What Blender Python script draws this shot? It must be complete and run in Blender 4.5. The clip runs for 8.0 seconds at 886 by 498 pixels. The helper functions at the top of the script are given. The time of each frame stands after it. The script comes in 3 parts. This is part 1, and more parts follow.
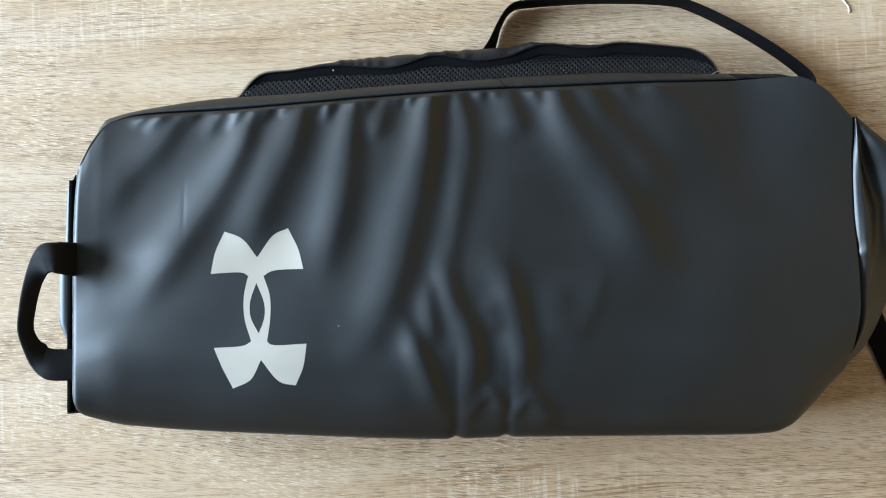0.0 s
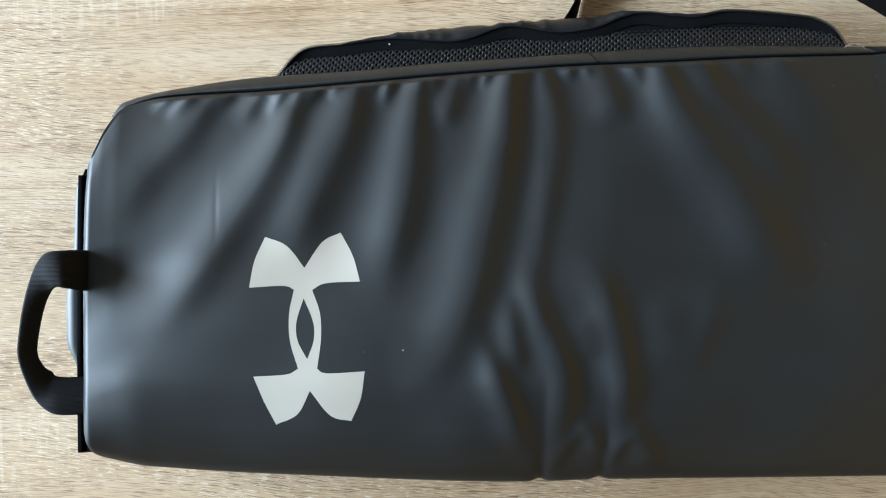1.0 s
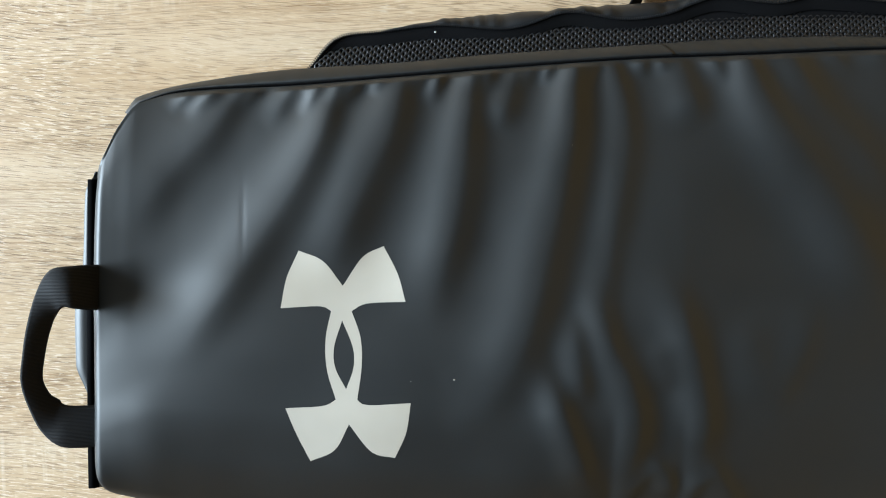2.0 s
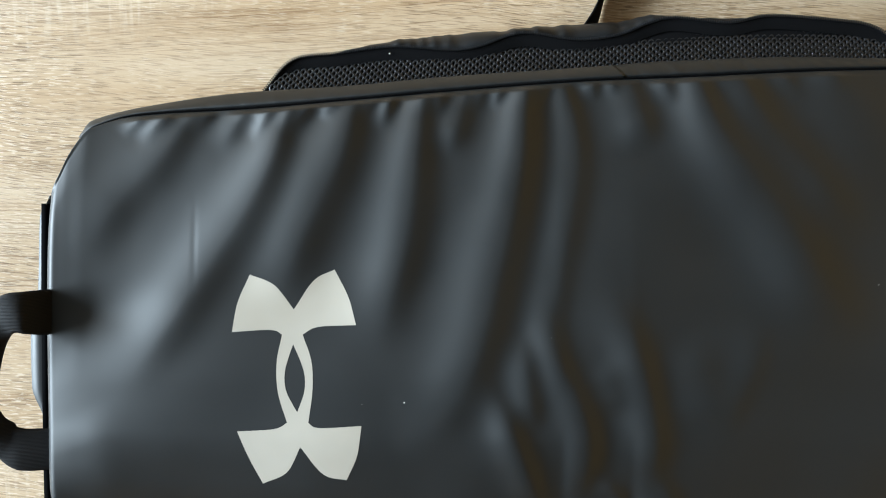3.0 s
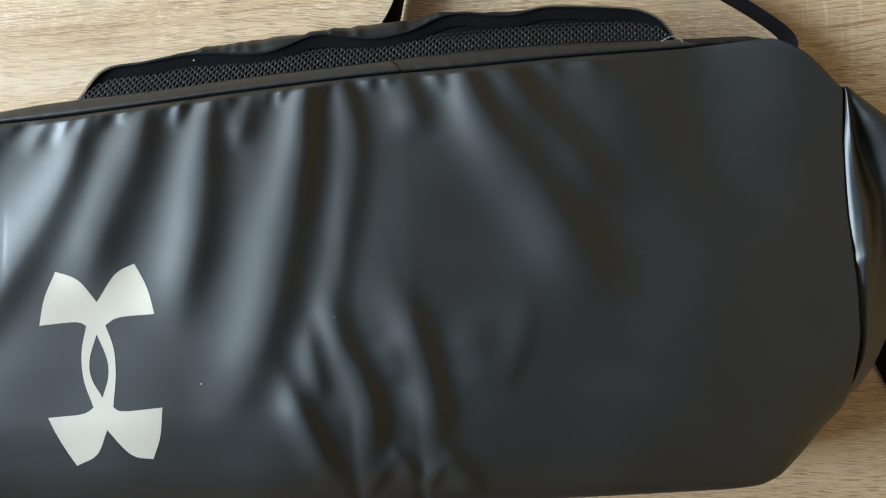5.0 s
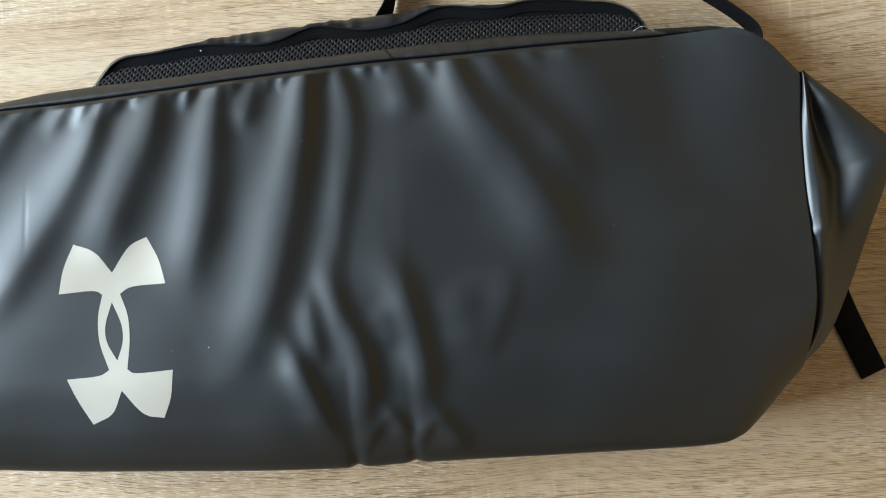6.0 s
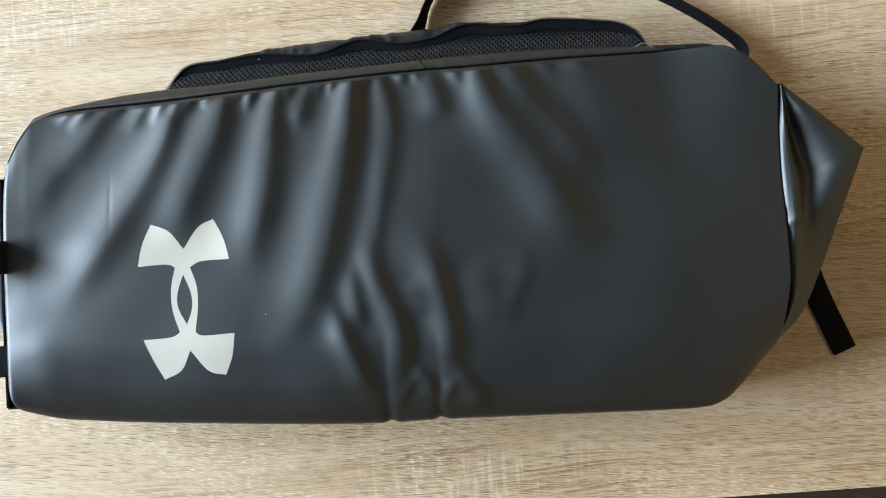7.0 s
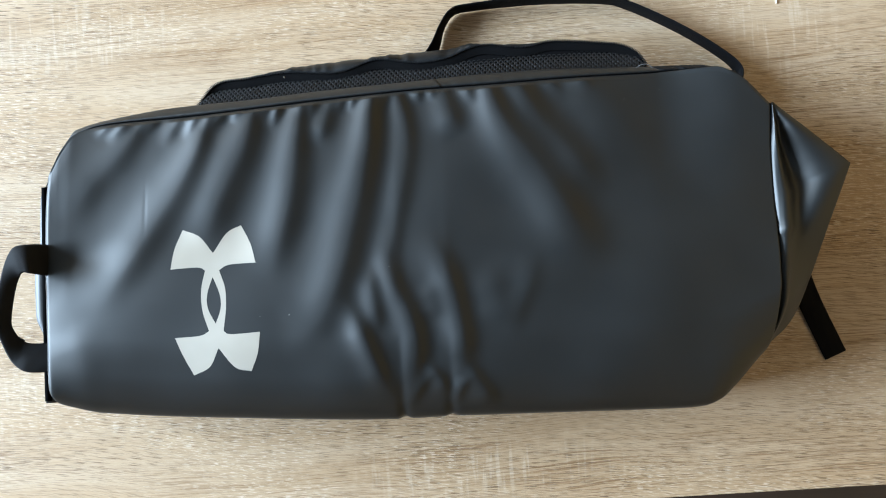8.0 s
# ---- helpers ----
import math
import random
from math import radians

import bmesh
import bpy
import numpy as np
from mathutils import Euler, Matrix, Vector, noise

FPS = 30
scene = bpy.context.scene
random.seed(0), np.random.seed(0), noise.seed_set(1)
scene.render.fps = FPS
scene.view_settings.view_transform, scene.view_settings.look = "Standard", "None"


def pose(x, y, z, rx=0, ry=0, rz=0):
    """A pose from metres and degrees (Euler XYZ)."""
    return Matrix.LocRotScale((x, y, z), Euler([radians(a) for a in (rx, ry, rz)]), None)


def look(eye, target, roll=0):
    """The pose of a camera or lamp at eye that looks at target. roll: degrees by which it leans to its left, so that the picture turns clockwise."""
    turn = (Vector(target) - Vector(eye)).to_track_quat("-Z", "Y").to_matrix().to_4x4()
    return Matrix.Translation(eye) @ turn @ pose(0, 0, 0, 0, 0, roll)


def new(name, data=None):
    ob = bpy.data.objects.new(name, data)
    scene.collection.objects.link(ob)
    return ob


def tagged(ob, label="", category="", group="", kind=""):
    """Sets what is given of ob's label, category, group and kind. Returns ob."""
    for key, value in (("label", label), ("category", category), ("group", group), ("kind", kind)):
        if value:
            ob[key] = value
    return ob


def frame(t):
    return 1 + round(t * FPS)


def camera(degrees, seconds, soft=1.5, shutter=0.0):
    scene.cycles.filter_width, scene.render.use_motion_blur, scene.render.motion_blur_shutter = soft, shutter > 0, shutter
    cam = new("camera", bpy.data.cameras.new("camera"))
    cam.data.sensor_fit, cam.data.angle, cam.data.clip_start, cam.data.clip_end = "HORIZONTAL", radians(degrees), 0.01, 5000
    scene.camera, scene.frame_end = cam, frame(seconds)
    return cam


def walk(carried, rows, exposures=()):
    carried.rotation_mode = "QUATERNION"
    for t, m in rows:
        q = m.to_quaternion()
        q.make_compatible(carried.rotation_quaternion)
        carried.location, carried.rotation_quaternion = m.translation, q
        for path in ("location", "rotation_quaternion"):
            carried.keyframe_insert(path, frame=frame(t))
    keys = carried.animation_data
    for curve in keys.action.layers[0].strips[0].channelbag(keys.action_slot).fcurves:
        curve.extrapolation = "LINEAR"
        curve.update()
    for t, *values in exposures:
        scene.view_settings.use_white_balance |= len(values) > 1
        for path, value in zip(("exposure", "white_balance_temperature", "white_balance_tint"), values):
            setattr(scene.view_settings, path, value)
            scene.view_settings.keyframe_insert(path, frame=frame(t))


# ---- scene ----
cam = camera(56.7, 8.0, soft=1.1)
METRES, EYE, TILT, LEAN, TURN = 0.54, 0.684, -88.8, 0.0, 0.0
ROWS = [
    (0.0, 0.0, 0.0, 0.0, -0.0, 0.0, 0.0),
    (0.5, -0.0414, 0.0817, 0.0089, -0.04, -0.2, 0.12),
    (1.0, -0.0927, 0.1842, 0.0209, 0.11, -0.71, 0.09),
    (2.5, -0.1512, 0.2987, 0.0714, 0.34, -2.34, -0.35),
    (3.0, -0.0945, 0.2874, 0.0827, 0.44, -2.34, -0.01),
    (3.5, -0.0228, 0.2737, 0.087, 0.62, -2.25, 0.7),
    (4.0, 0.0518, 0.2627, 0.0858, 0.88, -1.99, 1.6),
    (4.5, 0.1136, 0.2476, 0.0758, 0.98, -1.96, 2.35),
    (6.0, 0.1516, 0.1577, 0.0213, 0.89, -1.5, 2.94),
    (6.5, 0.1381, 0.0841, 0.0127, 1.19, -1.23, 2.48),
    (7.0, 0.1312, 0.0033, -0.0059, 1.52, -0.95, 2.13),
    (7.5, 0.1289, -0.0456, -0.0132, 1.85, -0.31, 1.96),
    (8.0, 0.1252, -0.0729, -0.0204, 2.03, 0.25, 1.72),
]
walk(cam, [(t, pose(0, 0, EYE, TILT, LEAN, TURN) @ pose(METRES * x, METRES * y, METRES * z, 90 + pitch, roll, yaw)) for t, x, y, z, yaw, pitch, roll in ROWS],
     exposures=[(0.0, 0.05, 5760, 10), (1.0, 0.0, 5960, 10), (2.5, -0.05, 6420, 10), (4.0, -0.05, 6380, 10), (6.5, 0.1, 6220, 10), (8.0, 0.14, 5880, 10)])

# ---- light: one large window to the side, overcast daylight, warm bounce from the room ----
FLOOR = -0.74
ROOM_X0, ROOM_X1, ROOM_Y0, ROOM_Y1, ROOM_H = -4.2, 1.75, -4.4, 2.8, 3.6
WIN_Y0, WIN_Y1, WIN_Z0, WIN_Z1 = -1.20, 2.10, 0.60, 2.75
world = bpy.data.worlds.new("sky")
scene.world = world
world.use_nodes = True
sky = world.node_tree.nodes.new("ShaderNodeTexSky")
sky.sky_type, sky.sun_disc, sky.sun_elevation, sky.sun_rotation = "NISHITA", False, radians(40), radians(100)
world.node_tree.links.new(sky.outputs[0], world.node_tree.nodes["Background"].inputs[0])
world.node_tree.nodes["Background"].inputs[1].default_value = 0.1
sun = new("sun", bpy.data.lights.new("sun", "SUN"))
sun.data.energy, sun.data.angle, sun.data.color = 0.8, radians(15), (1.0, 0.96, 0.9)
sun.matrix_world = look((5, 2, 6), (0, 0, 0))
win_light = new("window_daylight", bpy.data.lights.new("window_daylight", "AREA"))
win_light.data.shape, win_light.data.size, win_light.data.size_y = "RECTANGLE", WIN_Y1 - WIN_Y0 - 0.1, WIN_Z1 - WIN_Z0 - 0.1
win_light.data.energy, win_light.data.color = 1000.0, (0.735, 0.895, 1.01)
win_light.matrix_world = look((ROOM_X0 - 0.02, (WIN_Y0 + WIN_Y1) / 2, (WIN_Z0 + WIN_Z1) / 2), (1.0, (WIN_Y0 + WIN_Y1) / 2, (WIN_Z0 + WIN_Z1) / 2))


# ---- materials ----
def material(name, colour, rough=0.5, metal=0.0, spec=0.5):
    m = bpy.data.materials.new(name)
    m.use_nodes = True
    b = m.node_tree.nodes["Principled BSDF"]
    b.inputs["Base Color"].default_value = (*colour, 1)
    b.inputs["Roughness"].default_value = rough
    b.inputs["Metallic"].default_value = metal
    b.inputs["Specular IOR Level"].default_value = spec
    return m, m.node_tree, b


def node(tree, kind, **inputs):
    n = tree.nodes.new(kind)
    for key, value in inputs.items():
        n.inputs[key.replace("_", " ")].default_value = value
    return n


def coords(tree, scale=(1, 1, 1), turn=(0, 0, 0)):
    tc = tree.nodes.new("ShaderNodeTexCoord")
    mp = node(tree, "ShaderNodeMapping", Scale=scale, Rotation=turn)
    tree.links.new(tc.outputs["Object"], mp.inputs["Vector"])
    return mp.outputs[0]


def noise_tex(tree, vec, scale, detail=4.0, rough=0.55, distortion=0.0):
    n = node(tree, "ShaderNodeTexNoise", Scale=scale, Detail=detail, Roughness=rough, Distortion=distortion)
    tree.links.new(vec, n.inputs["Vector"])
    return n.outputs["Fac"]


def ramp(tree, fac, stops):
    r = tree.nodes.new("ShaderNodeValToRGB")
    while len(r.color_ramp.elements) < len(stops):
        r.color_ramp.elements.new(0.5)
    for e, (p, c) in zip(r.color_ramp.elements, stops):
        e.position = p
        e.color = (*c, 1) if isinstance(c, tuple) else (c, c, c, 1)
    tree.links.new(fac, r.inputs[0])
    return r.outputs[0]


def mix(tree, fac, a, b, blend="MIX"):
    n = tree.nodes.new("ShaderNodeMix")
    n.data_type, n.blend_type = "RGBA", blend
    for key, value in ((0, fac), (6, a), (7, b)):
        if isinstance(value, bpy.types.NodeSocket):
            tree.links.new(value, n.inputs[key])
        else:
            n.inputs[key].default_value = value if key == 0 else (*value, 1)
    return n.outputs[2]


def math_node(tree, op, a, b=0.0):
    n = tree.nodes.new("ShaderNodeMath")
    n.operation = op
    for key, value in ((0, a), (1, b)):
        if isinstance(value, bpy.types.NodeSocket):
            tree.links.new(value, n.inputs[key])
        else:
            n.inputs[key].default_value = value
    return n.outputs[0]


def bump(tree, bsdf, height, strength=0.3, distance=0.001):
    n = node(tree, "ShaderNodeBump", Strength=strength, Distance=distance)
    tree.links.new(height, n.inputs["Height"])
    tree.links.new(n.outputs[0], bsdf.inputs["Normal"])


def speckled(name, colour, rough, amount=0.25, scale=60.0, spec=0.5, metal=0.0, fine=900.0, relief=0.15, depth=0.0004):
    """A plain surface with variation at two scales and a fine relief."""
    m, tree, b = material(name, colour, rough, metal, spec)
    v = coords(tree)
    big = noise_tex(tree, v, scale * 0.2, 3)
    small = noise_tex(tree, v, scale * 3, 4)
    both = math_node(tree, "ADD", math_node(tree, "MULTIPLY", big, 0.6), math_node(tree, "MULTIPLY", small, 0.4))
    dark = tuple(c * (1 - amount) for c in colour)
    light = tuple(min(1, c * (1 + amount)) for c in colour)
    tree.links.new(ramp(tree, both, [(0.3, dark), (0.7, light)]), b.inputs["Base Color"])
    tree.links.new(ramp(tree, both, [(0.3, rough * 0.92), (0.7, min(1, rough * 1.08))]), b.inputs["Roughness"])
    bump(tree, b, noise_tex(tree, v, fine, 2), relief, depth)
    return m


def coated_fabric():
    m, tree, b = material("coated_fabric", (0.007, 0.0083, 0.0093), 0.50, 0.0, 0.67)
    v = coords(tree)
    patch = noise_tex(tree, v, 9, 3)
    grain = noise_tex(tree, v, 1400, 2)
    tree.links.new(ramp(tree, patch, [(0.3, (0.0042, 0.0051, 0.0056)), (0.7, (0.0064, 0.0076, 0.0083))]), b.inputs["Base Color"])
    tree.links.new(ramp(tree, noise_tex(tree, v, 24, 5), [(0.3, 0.475), (0.7, 0.53)]), b.inputs["Roughness"])
    bump(tree, b, grain, 0.12, 0.0001)
    return m


def webbing(name, colour, along=(0, 0, 0), spec=0.15):
    m, tree, b = material(name, colour, 0.7, 0.0, spec)
    w = node(tree, "ShaderNodeTexWave", Scale=420.0, Distortion=0.6)
    tree.links.new(coords(tree, turn=along), w.inputs["Vector"])
    tree.links.new(ramp(tree, w.outputs["Fac"], [(0.2, tuple(c * 0.6 for c in colour)), (0.8, tuple(c * 1.5 for c in colour))]), b.inputs["Base Color"])
    bump(tree, b, w.outputs["Fac"], 0.5, 0.0004)
    return m


def oak_laminate():
    """Sonoma oak: pale grain bands along x, fine dark pore dashes, pale saw marks across the grain."""
    m, tree, b = material("oak_laminate", (0.5, 0.38, 0.26), 0.5, 0.0, 0.4)
    warp_v = coords(tree, (1.6, 5.0, 1))
    tc = tree.nodes.new("ShaderNodeTexCoord")
    # the grain wanders: shift y by a slow noise
    warp = math_node(tree, "MULTIPLY", math_node(tree, "SUBTRACT", noise_tex(tree, warp_v, 1.6, 2), 0.5), 0.05)
    sep = tree.nodes.new("ShaderNodeSeparateXYZ")
    tree.links.new(tc.outputs["Object"], sep.inputs[0])
    com = tree.nodes.new("ShaderNodeCombineXYZ")
    tree.links.new(sep.outputs[0], com.inputs[0])
    tree.links.new(math_node(tree, "ADD", sep.outputs[1], warp), com.inputs[1])
    grain = com.outputs[0]

    def stretched(sx, sy, scale, detail, rough=0.6, where=(0, 0, 0)):
        mp = node(tree, "ShaderNodeMapping", Scale=(sx, sy, 1), Location=where)
        tree.links.new(grain, mp.inputs["Vector"])
        return noise_tex(tree, mp.outputs[0], scale, detail, rough)

    broad = stretched(1.0, 9, 1.0, 3)
    band = stretched(2.2, 42, 1.0, 4)
    fine = stretched(9, 620, 1.0, 4, 0.65)
    hair = stretched(14, 1300, 1.0, 2, 0.6, (5, 2, 0))
    tone = math_node(tree, "ADD", math_node(tree, "MULTIPLY", broad, 0.55), math_node(tree, "MULTIPLY", band, 0.45))
    base = ramp(tree, tone, [(0.34, (0.375, 0.230, 0.117)), (0.43, (0.475, 0.325, 0.190)), (0.54, (0.535, 0.388, 0.250)), (0.66, (0.575, 0.440, 0.308))])
    lines = ramp(tree, stretched(3, 20, 1.0, 2, 0.5, (9, 1, 0)), [(0.38, 0.15), (0.62, 0.95)])
    streak = ramp(tree, fine, [(0.36, (0.56, 0.47, 0.38)), (0.50, (1.0, 1.0, 1.0))])
    col = mix(tree, lines, base, mix(tree, 1.0, base, streak, "MULTIPLY"))
    col = mix(tree, math_node(tree, "MULTIPLY", lines, 0.6), col, mix(tree, 1.0, col, ramp(tree, hair, [(0.36, (0.55, 0.47, 0.38)), (0.48, (1.0, 1.0, 1.0))]), "MULTIPLY"))
    # pores: short thin dark dashes, clustered in zones
    tilt = node(tree, "ShaderNodeMapping", Rotation=(0, 0, radians(7)))
    tree.links.new(grain, tilt.inputs["Vector"])
    mp = node(tree, "ShaderNodeMapping", Scale=(60, 1500, 1))
    tree.links.new(tilt.outputs[0], mp.inputs["Vector"])
    pore = noise_tex(tree, mp.outputs[0], 1.0, 1, 0.4)
    zone = ramp(tree, stretched(4, 18, 1.0, 2, 0.5, (3, 7, 0)), [(0.35, 0.4), (0.58, 1.0)])
    dash = math_node(tree, "MULTIPLY", ramp(tree, pore, [(0.58, 0.0), (0.625, 1.0)]), zone)
    col = mix(tree, math_node(tree, "MULTIPLY", dash, 0.8), col, (0.15, 0.09, 0.045))
    # longer dark pores where the figure opens
    mp = node(tree, "ShaderNodeMapping", Scale=(26, 900, 1), Location=(2, 5, 0))
    tree.links.new(tilt.outputs[0], mp.inputs["Vector"])
    long_pore = math_node(tree, "MULTIPLY", ramp(tree, noise_tex(tree, mp.outputs[0], 1.0, 2, 0.5), [(0.62, 0.0), (0.66, 1.0)]), zone)
    col = mix(tree, math_node(tree, "MULTIPLY", long_pore, 0.7), col, (0.20, 0.12, 0.06))
    # pale flecks: short broken dashes, thick in some patches
    mp = node(tree, "ShaderNodeMapping", Scale=(120, 1150, 1), Location=(4, 9, 0))
    tree.links.new(tilt.outputs[0], mp.inputs["Vector"])
    mottle = ramp(tree, stretched(7, 14, 1.0, 2, 0.5, (6, 3, 0)), [(0.42, 0.25), (0.58, 1.0)])
    fleck = math_node(tree, "MULTIPLY", ramp(tree, noise_tex(tree, mp.outputs[0], 1.0, 2, 0.5), [(0.56, 0.0), (0.62, 1.0)]), mottle)
    col = mix(tree, math_node(tree, "MULTIPLY", fleck, 0.7), col, (0.71, 0.585, 0.445))
    # saw marks: pale lines across the grain, broken by it, in patches
    mp = node(tree, "ShaderNodeMapping", Scale=(250, 18, 1))
    tree.links.new(tc.outputs["Object"], mp.inputs["Vector"])
    saw = ramp(tree, noise_tex(tree, mp.outputs[0], 1.0, 2, 0.5), [(0.54, 0.0), (0.64, 1.0)])
    place = tree.nodes.new("ShaderNodeSeparateXYZ")
    tree.links.new(tc.outputs["Object"], place.inputs[0])
    spread = math_node(tree, "MULTIPLY", noise_tex(tree, coords(tree, (14, 30, 1)), 1.0, 2), 1.2)
    patch = 0.0
    for cx, cy, ex, ey in ((-0.150, 0.034, 0.15, 0.034), (-0.50, 0.44, 0.16, 0.045), (0.136, 0.40, 0.07, 0.06), (0.40, 0.10, 0.10, 0.03), (-0.62, 0.12, 0.12, 0.05)):
        u = math_node(tree, "POWER", math_node(tree, "ABSOLUTE", math_node(tree, "DIVIDE", math_node(tree, "SUBTRACT", place.outputs[0], cx), ex)), 2.0)
        v = math_node(tree, "POWER", math_node(tree, "ABSOLUTE", math_node(tree, "DIVIDE", math_node(tree, "SUBTRACT", place.outputs[1], cy), ey)), 2.0)
        near = math_node(tree, "SUBTRACT", 1.45, math_node(tree, "ADD", math_node(tree, "ADD", u, v), spread))
        patch = math_node(tree, "MAXIMUM", patch, near)
    patch = math_node(tree, "MINIMUM", patch, 1.0)
    broken = ramp(tree, fine, [(0.4, 0.25), (0.55, 1.0)])
    col = mix(tree, math_node(tree, "MULTIPLY", math_node(tree, "MULTIPLY", saw, math_node(tree, "MULTIPLY", patch, broken)), 0.42), col, (0.73, 0.62, 0.49))
    tree.links.new(col, b.inputs["Base Color"])
    tree.links.new(ramp(tree, fine, [(0.3, 0.58), (0.7, 0.46)]), b.inputs["Roughness"])
    bump(tree, b, math_node(tree, "SUBTRACT", fine, dash), 0.25, 0.0004)
    return m


def plank_floor_material():
    m, tree, b = material("dark_floor", (0.06, 0.035, 0.025), 0.45)
    v = coords(tree, (2, 30, 1))
    tree.links.new(ramp(tree, noise_tex(tree, v, 2, 5), [(0.3, (0.014, 0.009, 0.007)), (0.7, (0.036, 0.022, 0.015))]), b.inputs["Base Color"])
    bump(tree, b, noise_tex(tree, v, 8, 3), 0.2, 0.001)
    return m


def silver_print():
    m, tree, b = material("silver_print", (0.58, 0.57, 0.54), 0.34, 0.3, 0.5)
    v = coords(tree)
    tree.links.new(ramp(tree, noise_tex(tree, v, 14, 3), [(0.3, (0.545, 0.495, 0.415)), (0.7, (0.63, 0.58, 0.505))]), b.inputs["Base Color"])
    bump(tree, b, noise_tex(tree, v, 1500, 2), 0.2, 0.0001)
    return m


FABRIC = coated_fabric()
NYLON = speckled("black_nylon", (0.006, 0.0065, 0.0075), 0.6, 0.3, 80, 0.15)
FLAP = speckled("crumpled_nylon", (0.006, 0.0068, 0.008), 0.5, 0.3, 80, 0.4)
LINING = speckled("black_lining", (0.003, 0.003, 0.0035), 0.9, 0.3, 80, 0.1)
MESH_YARN = speckled("mesh_yarn", (0.012, 0.0128, 0.015), 0.45, 0.3, 200)
TOOTH = speckled("zipper_plastic", (0.010, 0.0105, 0.012), 0.35, 0.2, 300)
WEB = webbing("black_webbing", (0.004, 0.004, 0.0047), spec=0.07)
WEB_SIDE = webbing("black_webbing_loop", (0.006, 0.006, 0.0068), (0, 0, radians(90)), 0.22)
SEAM = speckled("seam_thread", (0.002, 0.002, 0.0023), 0.9, 0.2, 200, 0.03)
PRINT = silver_print()
OAK = oak_laminate()
FLOOR_WOOD = plank_floor_material()
# unseen walls added for bounce; the tan sets the warm fill light
WALL = speckled("warm_bounce_wall", (0.305, 0.192, 0.085), 0.9, 0.05, 8, 0.2)
# unseen ceiling, set dark so the black fabric mirrors less light
CEIL = speckled("dimmed_unseen_ceiling", (0.078, 0.081, 0.080), 0.9, 0.04, 8, 0.2)
FRAME = speckled("white_window_paint", (0.8, 0.8, 0.78), 0.4, 0.04, 20)
STEEL = speckled("grey_powder_coat", (0.25, 0.25, 0.26), 0.5, 0.1, 60)
LINT = speckled("pale_lint", (0.75, 0.73, 0.68), 0.9, 0.1, 300)
GLASS, _, gb = material("window_glass", (1, 1, 1), 0.0)
gb.inputs["Transmission Weight"].default_value = 1.0


# ---- mesh helpers ----
def finish(name, mesh, mat, parent=None, label="", smooth=True):
    mesh.materials.append(mat)
    if smooth:
        mesh.polygons.foreach_set("use_smooth", [True] * len(mesh.polygons))
    ob = new(name, mesh)
    if parent:
        ob.parent = parent
    if label:
        ob["label"] = label
    return ob


def part(name, bm, mat, parent=None, label="", smooth=True):
    mesh = bpy.data.meshes.new(name)
    bmesh.ops.recalc_face_normals(bm, faces=bm.faces)
    bm.to_mesh(mesh)
    bm.free()
    return finish(name, mesh, mat, parent, label, smooth)


def box(bm, lo, hi, bevel=0.0):
    c, s = [(a + b) / 2 for a, b in zip(lo, hi)], [b - a for a, b in zip(lo, hi)]
    made = bmesh.ops.create_cube(bm, size=1.0, matrix=Matrix.LocRotScale(c, None, s))
    if bevel:
        edges = list({e for v in made["verts"] for e in v.link_edges})
        bmesh.ops.bevel(bm, geom=edges, offset=bevel, segments=2, affect="EDGES", profile=0.5)


def sheet(bm, grid, close_rows=False):
    """Quads over a grid of points, row by row."""
    rows = [[bm.verts.new(p) for p in row] for row in grid]
    for a, b in zip(rows, rows[1:]):
        n = len(a)
        for j in range(n if close_rows else n - 1):
            bm.faces.new((a[j], a[(j + 1) % n], b[(j + 1) % n], b[j]))
    return rows


def curve_through(points, n):
    """n points on a smooth curve through the given ones (Catmull-Rom, by chord length)."""
    p = np.array(points, float)
    d = np.r_[0, np.cumsum(np.linalg.norm(np.diff(p, axis=0), axis=1))]
    ext = np.vstack([2 * p[0] - p[1], p, 2 * p[-1] - p[-2]])
    out = []
    for s in np.linspace(0, d[-1], n):
        i = min(int(np.searchsorted(d, s, "right")) - 1, len(p) - 2)
        u = (s - d[i]) / (d[i + 1] - d[i])
        a, b, c, e = ext[i:i + 4]
        out.append(0.5 * (2 * b + (c - a) * u + (2 * a - 5 * b + 4 * c - e) * u * u + (3 * b - a - 3 * c + e) * u ** 3))
    return np.array(out)


def smooth_of(x, xs, ys):
    """Piecewise smooth (monotone cubic) curve y of x."""
    xs, ys, x = np.array(xs, float), np.array(ys, float), np.clip(np.asarray(x, float), xs[0], xs[-1])
    h, dl = np.diff(xs), np.diff(ys) / np.diff(xs)
    m = np.r_[dl[0], np.where(dl[1:] * dl[:-1] > 0, 2 * dl[1:] * dl[:-1] / (dl[1:] + dl[:-1] + 1e-12), 0), dl[-1]]
    i = np.clip(np.searchsorted(xs, x, "right") - 1, 0, len(xs) - 2)
    u = (x - xs[i]) / h[i]
    return ((1 + 2 * u) * (1 - u) ** 2 * ys[i] + u * (1 - u) ** 2 * h[i] * m[i] + u * u * (3 - 2 * u) * ys[i + 1] + u * u * (u - 1) * h[i] * m[i + 1])


